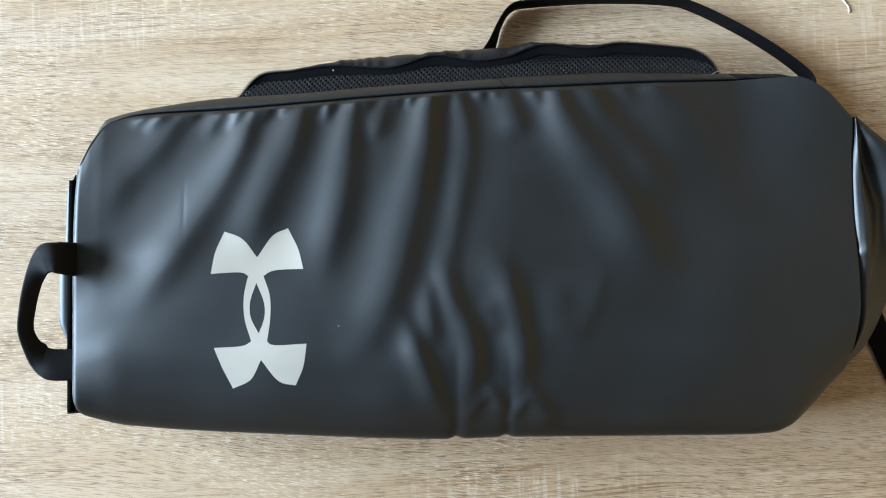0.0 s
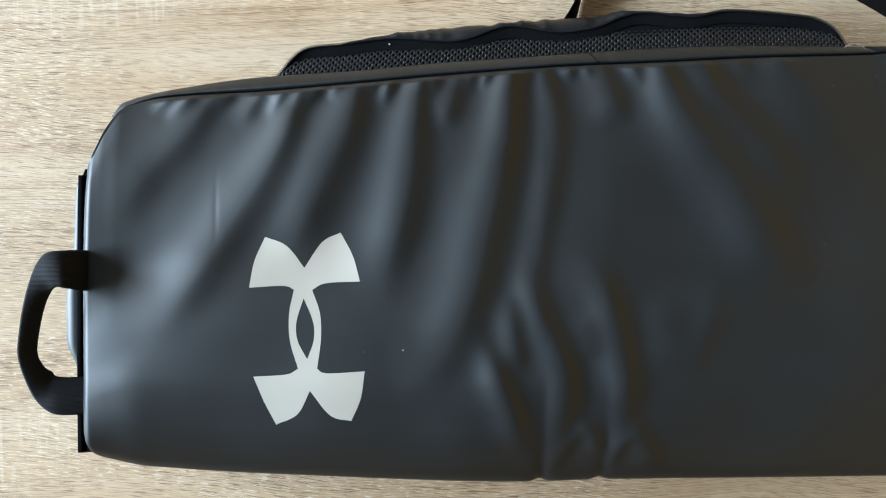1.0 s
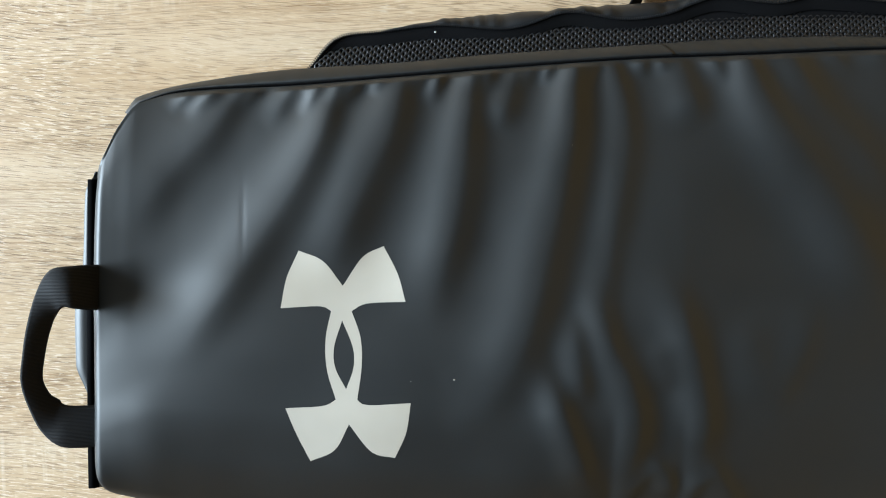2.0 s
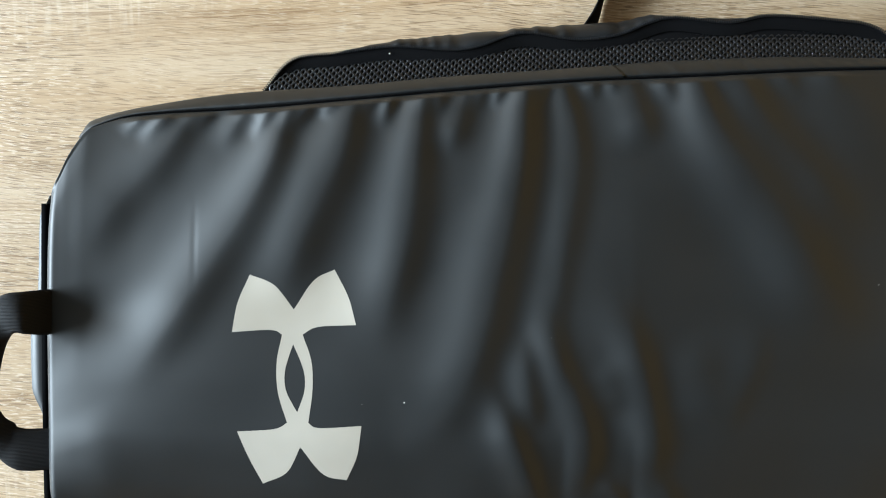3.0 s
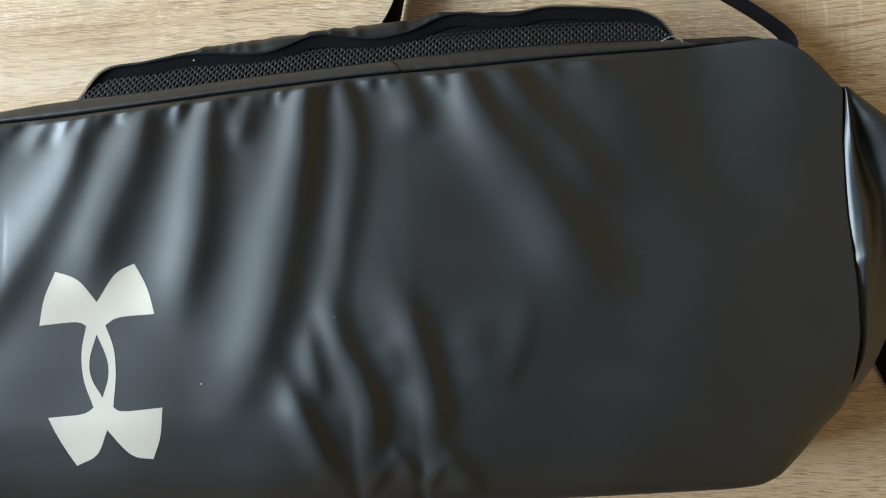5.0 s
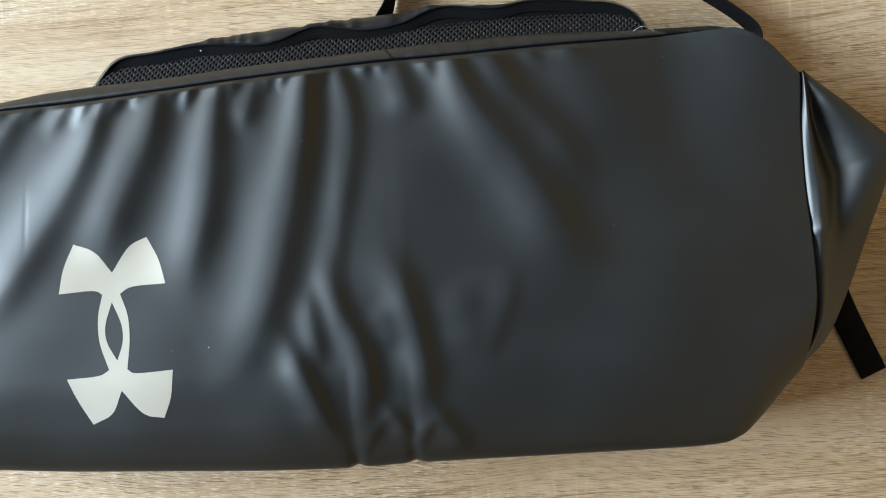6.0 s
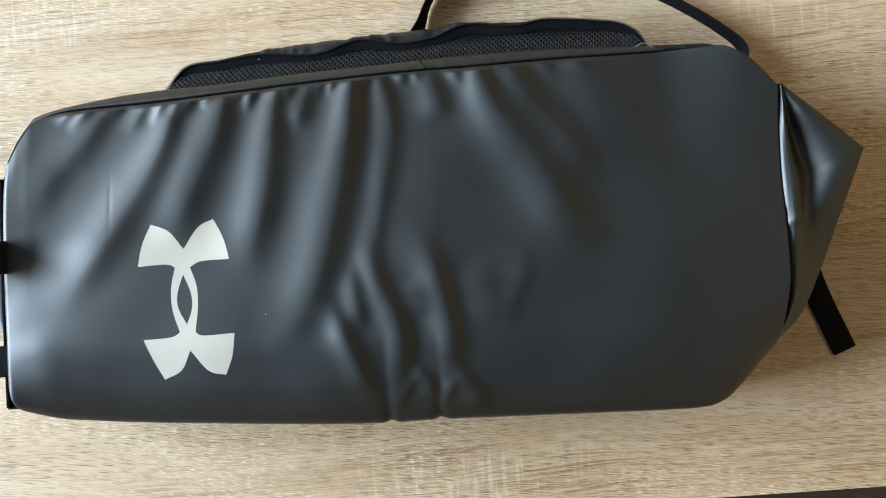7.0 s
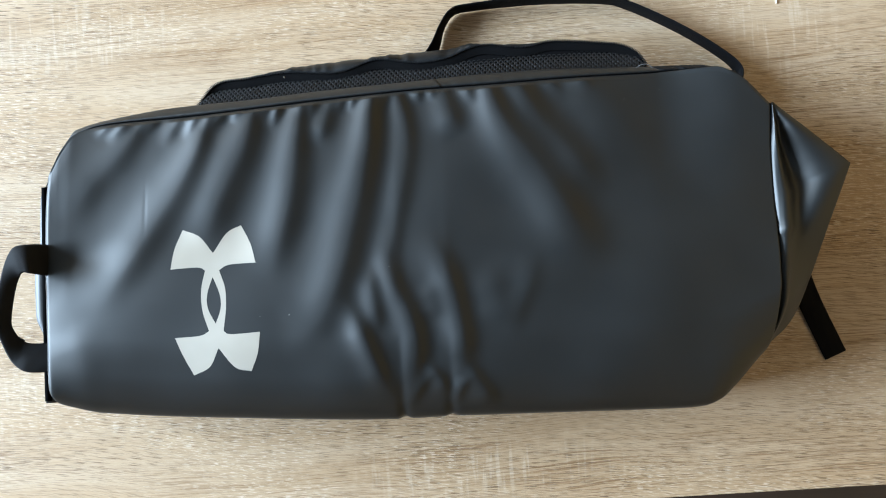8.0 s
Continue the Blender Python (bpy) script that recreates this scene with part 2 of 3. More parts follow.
def ribbon(bm, centre, side, thick, n=80):
    """A band of webbing: centre line, half-width vectors to its outer edge, thickness."""
    c, w = curve_through(centre, n), None
    ws = np.array(side, float)
    d = np.r_[0, np.cumsum(np.linalg.norm(np.diff(np.array(centre, float), axis=0), axis=1))]
    t = np.linspace(0, d[-1], n)
    w = np.stack([smooth_of(t, d, ws[:, k]) for k in range(3)], 1)
    grid = []
    for i in range(n):
        ahead = c[min(i + 1, n - 1)] - c[max(i - 1, 0)]
        up = np.cross(ahead, w[i])
        up = up / (np.linalg.norm(up) + 1e-12) * thick / 2
        k = 0.86
        grid.append([c[i] + w[i], c[i] + k * w[i] + up, c[i] - k * w[i] + up, c[i] - w[i], c[i] - k * w[i] - up, c[i] + k * w[i] - up])
    rows = sheet(bm, grid, True)
    bm.faces.new(rows[0])
    bm.faces.new(rows[-1][::-1])


# ---- the room ----
def wall_with(name, lo, hi):
    bm = bmesh.new()
    box(bm, lo, hi)
    return tagged(part(name, bm, WALL, smooth=False), "unseen room wall, tan for warm bounce light", "wall", kind="structure")


bm = bmesh.new()
box(bm, (ROOM_X0, ROOM_Y0, FLOOR - 0.1), (ROOM_X1, ROOM_Y1, FLOOR))
tagged(part("floor", bm, FLOOR_WOOD, smooth=False), "dark brown wooden floor below the desk", "floor", kind="structure")
bm = bmesh.new()
box(bm, (ROOM_X0, ROOM_Y0, FLOOR + ROOM_H), (ROOM_X1, ROOM_Y1, FLOOR + ROOM_H + 0.1))
tagged(part("ceiling", bm, CEIL, smooth=False), "unseen ceiling, darkened to limit reflections on the bag", "ceiling", kind="structure")
wall_with("wall_north", (ROOM_X0, ROOM_Y1, FLOOR), (ROOM_X1, ROOM_Y1 + 0.15, FLOOR + ROOM_H))
wall_with("wall_south", (ROOM_X0, ROOM_Y0 - 0.15, FLOOR), (ROOM_X1, ROOM_Y0, FLOOR + ROOM_H))
wall_with("wall_east", (ROOM_X1, ROOM_Y0, FLOOR), (ROOM_X1 + 0.15, ROOM_Y1, FLOOR + ROOM_H))
bm = bmesh.new()
W0, W1 = ROOM_X0 - 0.2, ROOM_X0
box(bm, (W0, ROOM_Y0, FLOOR), (W1, WIN_Y0, FLOOR + ROOM_H))
box(bm, (W0, WIN_Y1, FLOOR), (W1, ROOM_Y1, FLOOR + ROOM_H))
box(bm, (W0, WIN_Y0, FLOOR), (W1, WIN_Y1, WIN_Z0))
box(bm, (W0, WIN_Y0, WIN_Z1), (W1, WIN_Y1, FLOOR + ROOM_H))
tagged(part("wall_west", bm, WALL, smooth=False), "unseen wall with a window opening, tan for warm bounce light", "wall", kind="structure")

win = tagged(new("window_1"), "white framed window letting in overcast daylight", "window", kind="structure")
bm = bmesh.new()
x0, x1, f = W0 + 0.03, W0 + 0.09, 0.05
box(bm, (x0, WIN_Y0, WIN_Z0), (x1, WIN_Y0 + f, WIN_Z1), 0.004)
box(bm, (x0, WIN_Y1 - f, WIN_Z0), (x1, WIN_Y1, WIN_Z1), 0.004)
box(bm, (x0, WIN_Y0 + f, WIN_Z0), (x1, WIN_Y1 - f, WIN_Z0 + f), 0.004)
box(bm, (x0, WIN_Y0 + f, WIN_Z1 - f), (x1, WIN_Y1 - f, WIN_Z1), 0.004)
part("window_frame", bm, FRAME, win, smooth=False)
bm = bmesh.new()
box(bm, (x0 + 0.02, WIN_Y0 + f, WIN_Z0 + f), (x0 + 0.026, WIN_Y1 - f, WIN_Z1 - f))
pane = part("pane", bm, GLASS, win, smooth=False)
pane.visible_shadow = False

# ---- the desk: its front edge runs slightly askew to the bag ----
DESK = Matrix.Translation((0.22, -0.2155, 0)) @ pose(0, 0, 0, 0, 0, 2.3)
desk = tagged(new("desk"), "pale oak laminate desk top on grey metal legs", "desk")
desk.matrix_world = DESK
DX0, DX1, DY1 = -1.1, 0.68, 0.72
bm = bmesh.new()
box(bm, (DX0, 0.0, -0.025), (DX1, DY1, 0.0), 0.0012)
part("desk_top", bm, OAK, desk, smooth=False)
for lx in (DX0 + 0.06, DX1 - 0.06):
    for ly in (0.12, DY1 - 0.06):
        bm = bmesh.new()
        box(bm, (lx - 0.02, ly - 0.02, FLOOR), (lx + 0.02, ly + 0.02, -0.0251), 0.003)
        part("leg", bm, STEEL, desk, "square grey metal leg", smooth=False)

# ---- the bag ----
bag = tagged(new("bag"), "black coated shoe bag with a silver print, lying on the desk", "bag")

# Folds of the top panel: crest line, height, width. The side towards the window is long, the far side steep.
FOLDS = []


def fold(line, height, width):
    seam = line[0][1] > 0.1
    if seam:
        (x0, y0), (x1, y1) = line[:2]
        line = [(x0 + 0.4 * (x0 - x1), y0 + 0.015)] + line
    FOLDS.append((curve_through(line, 8 * len(line)), height, width, seam))


# long folds that fan out from the upper seam
fold([(-0.010, 0.130), (-0.011, 0.106), (-0.013, 0.086), (-0.019, 0.055), (-0.027, 0.022), (-0.033, -0.003), (-0.040, -0.024), (-0.050, -0.043), (-0.066, -0.060), (-0.084, -0.070)], 0.0050, 0.0135)
fold([(0.011, 0.132), (0.017, 0.109), (0.018, 0.086), (0.013, 0.054), (0.007, 0.023), (0.003, 0.000)], 0.0023, 0.0085)
fold([(0.011, 0.042), (0.006, 0.018), (0.002, -0.002), (0.0065, -0.023), (0.016, -0.041), (0.022, -0.060), (0.0215, -0.080), (0.015, -0.101), (0.008, -0.121)], 0.0032, 0.0092)
fold([(-0.066, 0.126), (-0.068, 0.106), (-0.071, 0.077), (-0.075, 0.046), (-0.083, 0.015), (-0.094, -0.022)], 0.0038, 0.0115)
fold([(-0.104, 0.122), (-0.111, 0.092), (-0.124, 0.064), (-0.138, 0.032), (-0.151, 0.003)], 0.0036, 0.013)
fold([(-0.140, 0.119), (-0.149, 0.088), (-0.163, 0.060), (-0.181, 0.032), (-0.199, 0.004), (-0.216, -0.020), (-0.232, -0.044)], 0.0036, 0.0125)
fold([(-0.165, 0.117), (-0.172, 0.104), (-0.181, 0.092)], 0.0019, 0.0055)
fold([(-0.196, 0.112), (-0.212, 0.089), (-0.228, 0.072), (-0.243, 0.052), (-0.256, 0.031)], 0.0024, 0.012)
fold([(0.083, 0.136), (0.090, 0.114), (0.100, 0.094), (0.117, 0.069), (0.135, 0.040), (0.152, 0.012), (0.172, -0.018)], 0.0054, 0.0145)
fold([(0.106, 0.137), (0.123, 0.105), (0.140, 0.084), (0.155, 0.063), (0.172, 0.036)], 0.0038, 0.0125)
fold([(0.047, 0.134), (0.053, 0.112), (0.061, 0.091)], 0.0030, 0.0085)
fold([(-0.043, 0.128), (-0.047, 0.108), (-0.055, 0.088)], 0.0026, 0.0075)
fold([(0.165, 0.128), (0.190, 0.085), (0.208, 0.045), (0.214, 0.000)], 0.0026, 0.026)
# creases of the lower half, which meet at the lower edge
fold([(-0.037, -0.027), (-0.023, -0.050), (-0.013, -0.074), (-0.004, -0.098), (0.003, -0.118)], 0.0034, 0.0085)
fold([(-0.016, -0.004), (-0.011, -0.026), (-0.008, -0.046), (-0.006, -0.062)], 0.0022, 0.0080)
fold([(0.031, 0.022), (0.040, 0.004), (0.048, -0.015), (0.054, -0.038), (0.058, -0.064), (0.056, -0.082), (0.048, -0.106)], 0.0038, 0.0105)
fold([(0.057, -0.078), (0.068, -0.097), (0.077, -0.110), (0.085, -0.122)], 0.0024, 0.0075)
fold([(0.117, 0.006), (0.111, -0.022), (0.101, -0.045), (0.092, -0.066)], 0.0010, 0.0085)
fold([(0.076, -0.006), (0.084, -0.034), (0.086, -0.062)], 0.0014, 0.012)
fold([(0.026, -0.082), (0.038, -0.094), (0.048, -0.112)], 0.0018, 0.006)
fold([(0.034, -0.090), (0.022, -0.106), (0.012, -0.124)], 0.0014, 0.005)
fold([(0.064, -0.092), (0.055, -0.106), (0.048, -0.122)], 0.0016, 0.005)
fold([(0.028, -0.020), (0.034, -0.036), (0.036, -0.052)], 0.0010, 0.010)
# the slack round the loop's root
fold([(-0.250, -0.046), (-0.240, -0.072), (-0.243, -0.098)], 0.0010, 0.016)
# small gathers along the upper seam
rng = random.Random(4)
for gx in (-0.222, -0.208, -0.184, -0.157, -0.149, -0.128, -0.117, -0.093, -0.083, -0.056, -0.033, -0.023, 0.001, 0.028, 0.038, 0.066, 0.096, 0.132, 0.158):
    gy = float(np.interp(gx, [-0.25, -0.1, 0.03, 0.2], [0.112, 0.125, 0.136, 0.141]))
    lean = np.interp(gx, [-0.2, 0.0, 0.1, 0.2], [-0.7, -0.15, 0.45, 0.5]) + rng.uniform(-0.12, 0.12)
    ln = rng.uniform(0.013, 0.026)
    strength = 0.6 if gx < -0.14 else 1.0 if gx < 0.07 else 0.5
    fold([(gx, gy), (gx + 0.5 * lean * ln, gy - 0.5 * ln), (gx + lean * ln * 1.1, gy - ln)], rng.uniform(0.0028, 0.0044) * strength, rng.uniform(0.0038, 0.0056))


def folds_at(x, y):
    z = np.zeros_like(x)
    for line, height, width, seam in FOLDS:
        a, b = line[:-1], line[1:]
        best = np.full(x.shape, 1e9)
        side, along = np.zeros_like(x), np.zeros_like(x)
        for k in range(len(a)):
            d = b[k] - a[k]
            ll = float(d @ d)
            u = np.clip(((x - a[k, 0]) * d[0] + (y - a[k, 1]) * d[1]) / ll, 0, 1)
            px, py = x - a[k, 0] - u * d[0], y - a[k, 1] - u * d[1]
            dist = px * px + py * py
            near = dist < best
            cross = d[0] * py - d[1] * px
            best = np.where(near, dist, best)
            side = np.where(near, np.sign(cross), side)
            along = np.where(near, (k + u) / len(a), along)
        r = np.sqrt(best)
        # lines run downwards in y: the far side from the window is the left hand of the line
        w = np.where(side > 0, 1.02 * width, 1.58 * width)
        if not seam and width < 0.0115:
            w = w * 0.82
        if seam:
            w = w * (0.4 + 0.6 * np.clip(along / 0.45, 0, 1))
        ends = np.clip(np.minimum(along / (0.25 if seam else 0.4) + (0.7 if seam else 0), (1 - along) / (0.6 if width < 0.006 else 0.34)), 0, 1)
        z += 1.06 * height * np.exp(-(r / w) ** 2) * ends * ends * (3 - 2 * ends)
    # the loop's root pulls a dent into the panel; one short thin crease beside it
    away = x + 0.245
    z -= 0.0026 * np.exp(-(away / np.where(away > 0, 0.030, 0.016)) ** 2 - ((y - 0.005) / 0.0135) ** 2)
    z -= 0.00016 * np.exp(-((x + 0.1895 + 0.05 * (y - 0.04)) / 0.0014) ** 2 - ((y - 0.041) / 0.018) ** 2)
    # slight unevenness of the whole panel
    z += 0.0012 * np.sin(23 * x + 9 * y) * np.sin(31 * y - 7 * x + 1) + 0.0005 * np.sin(61 * x - 33 * y)
    return z


X_LEFT, X_RIGHT = -0.2725, 0.2955


def y_low(x):
    y = smooth_of(x, [-0.276, -0.270, -0.262, -0.236, -0.141, 0.0, 0.047, 0.14, 0.23, 0.250, 0.262, 0.272, 0.2955],
                  [-0.104, -0.111, -0.1155, -0.123, -0.129, -0.1335, -0.132, -0.131, -0.130, -0.1285, -0.1238, -0.1145, -0.0870])
    return y + 0.0022 * np.exp(-((x - 0.010) / 0.004) ** 2) + 0.002 * np.exp(-((x - 0.048) / 0.004) ** 2)


def y_high(x):
    return smooth_of(x, [-0.276, -0.267, -0.26, -0.25, -0.223, -0.162, -0.102, -0.047, 0.034, 0.083, 0.147, 0.202, 0.258, 0.275, 0.2955],
                     [0.060, 0.076, 0.092, 0.1055, 0.1132, 0.1169, 0.1220, 0.1268, 0.1325, 0.1343, 0.1373, 0.1386, 0.1400, 0.132, 0.1095])


def z_top(x, y):
    lo, hi = y_low(x), y_high(x)
    a = np.clip((y - lo) / (hi - lo), 0, 1)
    z = smooth_of(a, [0, 0.004, 0.02, 0.08, 0.16, 0.28, 0.38, 0.5, 0.62, 0.75, 0.9, 0.97, 1.0], [0.030, 0.052, 0.065, 0.0785, 0.0865, 0.092, 0.0922, 0.0895, 0.085, 0.0815, 0.0768, 0.0735, 0.0718])
    left = np.clip((x - X_LEFT) / 0.05, 0, 1)
    block = 0.0880 + 0.0025 * left
    k = (1 - left) ** 2
    soft = -0.003 * np.log(np.exp(-block / 0.003) + np.exp(-(z + 0.012) / 0.003))
    z = z * (1 - k) + soft * k
    z -= 0.0085 * np.clip(1 - (x - X_LEFT) / 0.0065, 0, 1) ** 2
    rise = np.clip((x - 0.16) / 0.13, 0, 1)
    z -= 0.002 * rise * rise * (3 - 2 * rise) * np.sin(np.pi * a)
    lift = np.clip((x - 0.215) / 0.06, 0, 1)
    z += 0.0125 * lift * lift * (3 - 2 * lift) * a ** 5
    fade = np.clip(a / 0.05, 0, 1) * np.clip((1 - a) / 0.014, 0, 1)
    return z + folds_at(x, y) * fade


def end_shift(x, y):
    s = np.interp(y, [-0.09, -0.054, -0.029, 0.014, 0.048, 0.078, 0.108], [0.0, 0.004, 0.0065, 0.0062, 0.0052, 0.004, 0.0045])
    return s * np.clip((x - 0.24) / 0.0555, 0, 1)


def build_body():
    nx, ny = 500, 200
    u = np.linspace(0, 1, nx)
    xs = X_LEFT + (X_RIGHT - X_LEFT) * (u + 0.02 * np.sin(2 * np.pi * u) * -1)
    a = np.linspace(0, 1, ny)
    a = a - 0.12 * np.sin(2 * np.pi * a) / (2 * np.pi) * 4
    a = np.clip(a, 0, 1)
    gx = np.repeat(xs[:, None], ny, 1)
    gy = y_low(gx) + a[None] * (y_high(gx) - y_low(gx))
    gz = z_top(gx, gy)
    gx = gx + end_shift(gx, gy)
    bm = bmesh.new()
    grid = []
    for i in range(nx):
        top = [(gx[i, j], gy[i, j], gz[i, j]) for j in range(ny)]
        lo, hi, x = gy[i, 0], gy[i, -1], gx[i, ny // 2]
        under = [(x, hi - 0.002, 0.045), (x, hi + 0.002, 0.02), (x, hi - 0.006, 0.002), (x, lo + 0.012, 0.002), (x, lo + 0.003, 0.012), (x, lo + 0.0005, 0.024)]
        grid.append(top + under)
    rows = sheet(bm, grid, True)
    bm.faces.new(rows[0])
    bm.faces.new(rows[-1][::-1])
    return part("body", bm, FABRIC, bag, "dark grey matte coated fabric panel with soft folds")


build_body()


def tube(bm, line, radius, n=6):
    line = np.array(line, float)
    grid = []
    for i in range(len(line)):
        d = Vector(line[min(i + 1, len(line) - 1)] - line[max(i - 1, 0)]).normalized()
        s = d.cross(Vector((0, 0, 1)))
        s = s.normalized() if s.length > 1e-4 else Vector((1, 0, 0))
        t = s.cross(d)
        grid.append([Vector(line[i]) + radius * (math.cos(k) * s + math.sin(k) * t) for k in np.linspace(0, 2 * np.pi, n, endpoint=False)])
    rows = sheet(bm, grid, True)
    bm.faces.new(rows[0])
    bm.faces.new(rows[-1][::-1])


# seams: a sunken dark line along the top edge, down the near end and down the far end
xs = np.linspace(-0.245, 0.272, 160)
bm = bmesh.new()
tube(bm, np.stack([xs, y_high(xs) + 0.0004, np.full_like(xs, 0.0718)], 1), 0.00055)
part("seam", bm, SEAM, bag, "dark sewn seam")
ys = np.linspace(-0.108, 0.064, 60)
bm = bmesh.new()
tube(bm, np.stack([np.full_like(ys, -0.2764) - 0.0006 * np.sin((ys + 0.1) * 19), ys, np.full_like(ys, 0.0715)], 1), 0.0030)
part("seam", bm, SEAM, bag, "dark sewn seam")

# the binding between the top panel and the pocket: a soft rolled strip
BIND_Y = lambda x: smooth_of(x, [-0.256, -0.249, -0.202, -0.164, -0.103, -0.048, 0.034, 0.083, 0.151, 0.207, 0.258, 0.283],
                             [0.1027, 0.1114, 0.1222, 0.1272, 0.1312, 0.1362, 0.1417, 0.1452, 0.1472, 0.1464, 0.1464, 0.141])


def build_binding(x0, x1, name, mat, gathers, lift, label):
    bm = bmesh.new()
    grid = []
    for x in np.linspace(x0, x1, 150):
        yi, yo = float(y_high(np.array(x))) + 0.0008, float(BIND_Y(np.array(x)))
        g = gathers * (math.sin(x * 420) + 0.6 * math.sin(x * 730 + 1))
        row = []
        for k in range(9):
            s = k / 8
            row.append((x - 0.006 * s, yi + (yo - yi) * s, 0.0676 + lift + 0.0034 * (1 - math.exp(-s / 0.06)) - 0.0085 * s ** 1.7 + g * math.sin(math.pi * s)))
        row += [(x - 0.006, yo - 0.001, 0.048), (x, yi, 0.046)]
        grid.append(row)
    rows = sheet(bm, grid, True)
    bm.faces.new(rows[0])
    bm.faces.new(rows[-1][::-1])
    part(name, bm, mat, bag, label)


build_binding(-0.256, 0.0480, "binding", FABRIC, 0.0001, 0.0, "grey coated binding strip")
build_binding(0.0460, 0.2215, "binding", FABRIC, 0.0002, -0.0004, "grey coated binding strip")
build_binding(0.2217, 0.288, "binding", NYLON, 0.0007, 0.0, "crumpled black nylon edge")

# ---- the open side pocket: mesh, zipper tape, teeth, outer flap ----
TEETH = curve_through([(-0.162, 0.133), (-0.145, 0.151), (-0.119, 0.155), (-0.085, 0.159), (-0.051, 0.157), (-0.034, 0.159), (-0.008, 0.167), (0.025, 0.163), (0.05, 0.166),
                       (0.068, 0.173), (0.084, 0.176), (0.115, 0.173), (0.14, 0.177), (0.181, 0.174), (0.199, 0.171), (0.212, 0.163), (0.22, 0.149)], 420)
TZ = 0.038
n_in = []
for i in range(len(TEETH)):
    d = TEETH[min(i + 2, len(TEETH) - 1)] - TEETH[max(i - 2, 0)]
    n_in.append(np.array([d[1], -d[0]]) / np.linalg.norm(d))
n_in = np.array(n_in)
pocket = part("pocket", bmesh.new(), LINING, bag, "open black mesh side pocket")
bm = bmesh.new()
grid = []
for i in range(0, len(TEETH), 3):
    x, y = TEETH[i]
    yb = float(BIND_Y(np.array(x))) - 0.002
    grid.append([(x, yb, 0.040), (x, max(yb, y - 0.003), 0.0335), (x, y - 0.0005, 0.033), (x, y - 0.002, 0.015), (x, y - 0.008, 0.001)])
sheet(bm, grid)
part("lining", bm, LINING, pocket)
bm = bmesh.new()
grid = []
for i in range(0, len(TEETH), 2):
    p, q = TEETH[i], n_in[i]
    w = 0.0075
    row = []
    for s in np.linspace(0, 1, 5):
        c = p + q * w * s
        c[1] = max(c[1], float(BIND_Y(np.array(c[0]))) - 0.003)
        row.append((c[0], c[1], TZ - 0.0008 - 0.0015 * s * s))
    grid.append(row)
sheet(bm, grid)
part("zipper_tape", bm, LINING, pocket, "black woven zipper tape")


def build_teeth():
    verts, faces = [], []
    length = np.r_[0, np.cumsum(np.linalg.norm(np.diff(TEETH, axis=0), axis=1))]
    for s in np.arange(0, length[-1], 0.0014):
        p = np.array([np.interp(s, length, TEETH[:, k]) for k in range(2)])
        q = np.array([np.interp(s, length, n_in[:, k]) for k in range(2)])
        t = np.array([-q[1], q[0]])
        k = len(verts)
        for dz in (-0.0009, 0.0007):
            for a, b in ((-1, -1), (1, -1), (1, 1), (-1, 1)):
                c = p + t * a * 0.0004 + q * b * 0.0008
                verts.append((c[0], c[1], TZ + dz))
        faces += [(k, k + 3, k + 2, k + 1), (k + 4, k + 5, k + 6, k + 7)] + [(k + a, k + (a + 1) % 4, k + 4 + (a + 1) % 4, k + 4 + a) for a in range(4)]
    me = bpy.data.meshes.new("zipper_teeth")
    me.from_pydata(verts, [], faces)
    return tagged(finish("zipper_teeth", me, TOOTH, pocket, "row of fine black zipper teeth", False), kind="stuff")


build_teeth()

# upper edge of the pocket's mesh, inside the zipper tape
order = np.argsort(TEETH[:, 0])
TEETH_Y = lambda x: np.interp(x, TEETH[order, 0], TEETH[order, 1])


def build_mesh_fabric():
    """Spacer mesh: a lattice of oval holes, each a raised ring of yarn over the dark lining."""
    verts, faces = [], []
    px, py = 0.0042, 0.0021
    row = 0
    for row in range(0, 24):
        y_off = row * py
        for col in range(0, 122):
            x = -0.172 + col * px + (row % 2) * px / 2 + 0.10 * y_off
            base = float(BIND_Y(np.array(x))) - 0.004
            y = base + y_off
            top = float(TEETH_Y(x)) - 0.0045
            if x > 0.214 or x < -0.157 or y > top or y < base:
                continue
            f = (y - base) / 0.03
            z = 0.0440 - 0.0125 * f
            k = len(verts)
            n = 8
            for r, dz in ((1.0, -0.0003), (0.72, 0.0004), (0.46, -0.0003)):
                for a in np.linspace(0, 2 * np.pi, n, endpoint=False):
                    verts.append((x + r * 0.0023 * math.cos(a) + 0.3 * r * 0.0023 * math.sin(a), y + r * 0.0027 * math.sin(a), z + dz))
            for m in range(2):
                for a in range(n):
                    b = (a + 1) % n
                    faces.append((k + m * n + a, k + m * n + b, k + m * n + n + b, k + m * n + n + a))
    me = bpy.data.meshes.new("mesh_fabric")
    me.from_pydata(verts, [], faces)
    return tagged(finish("mesh_fabric", me, MESH_YARN, pocket, "black open-holed spacer mesh"), kind="stuff")


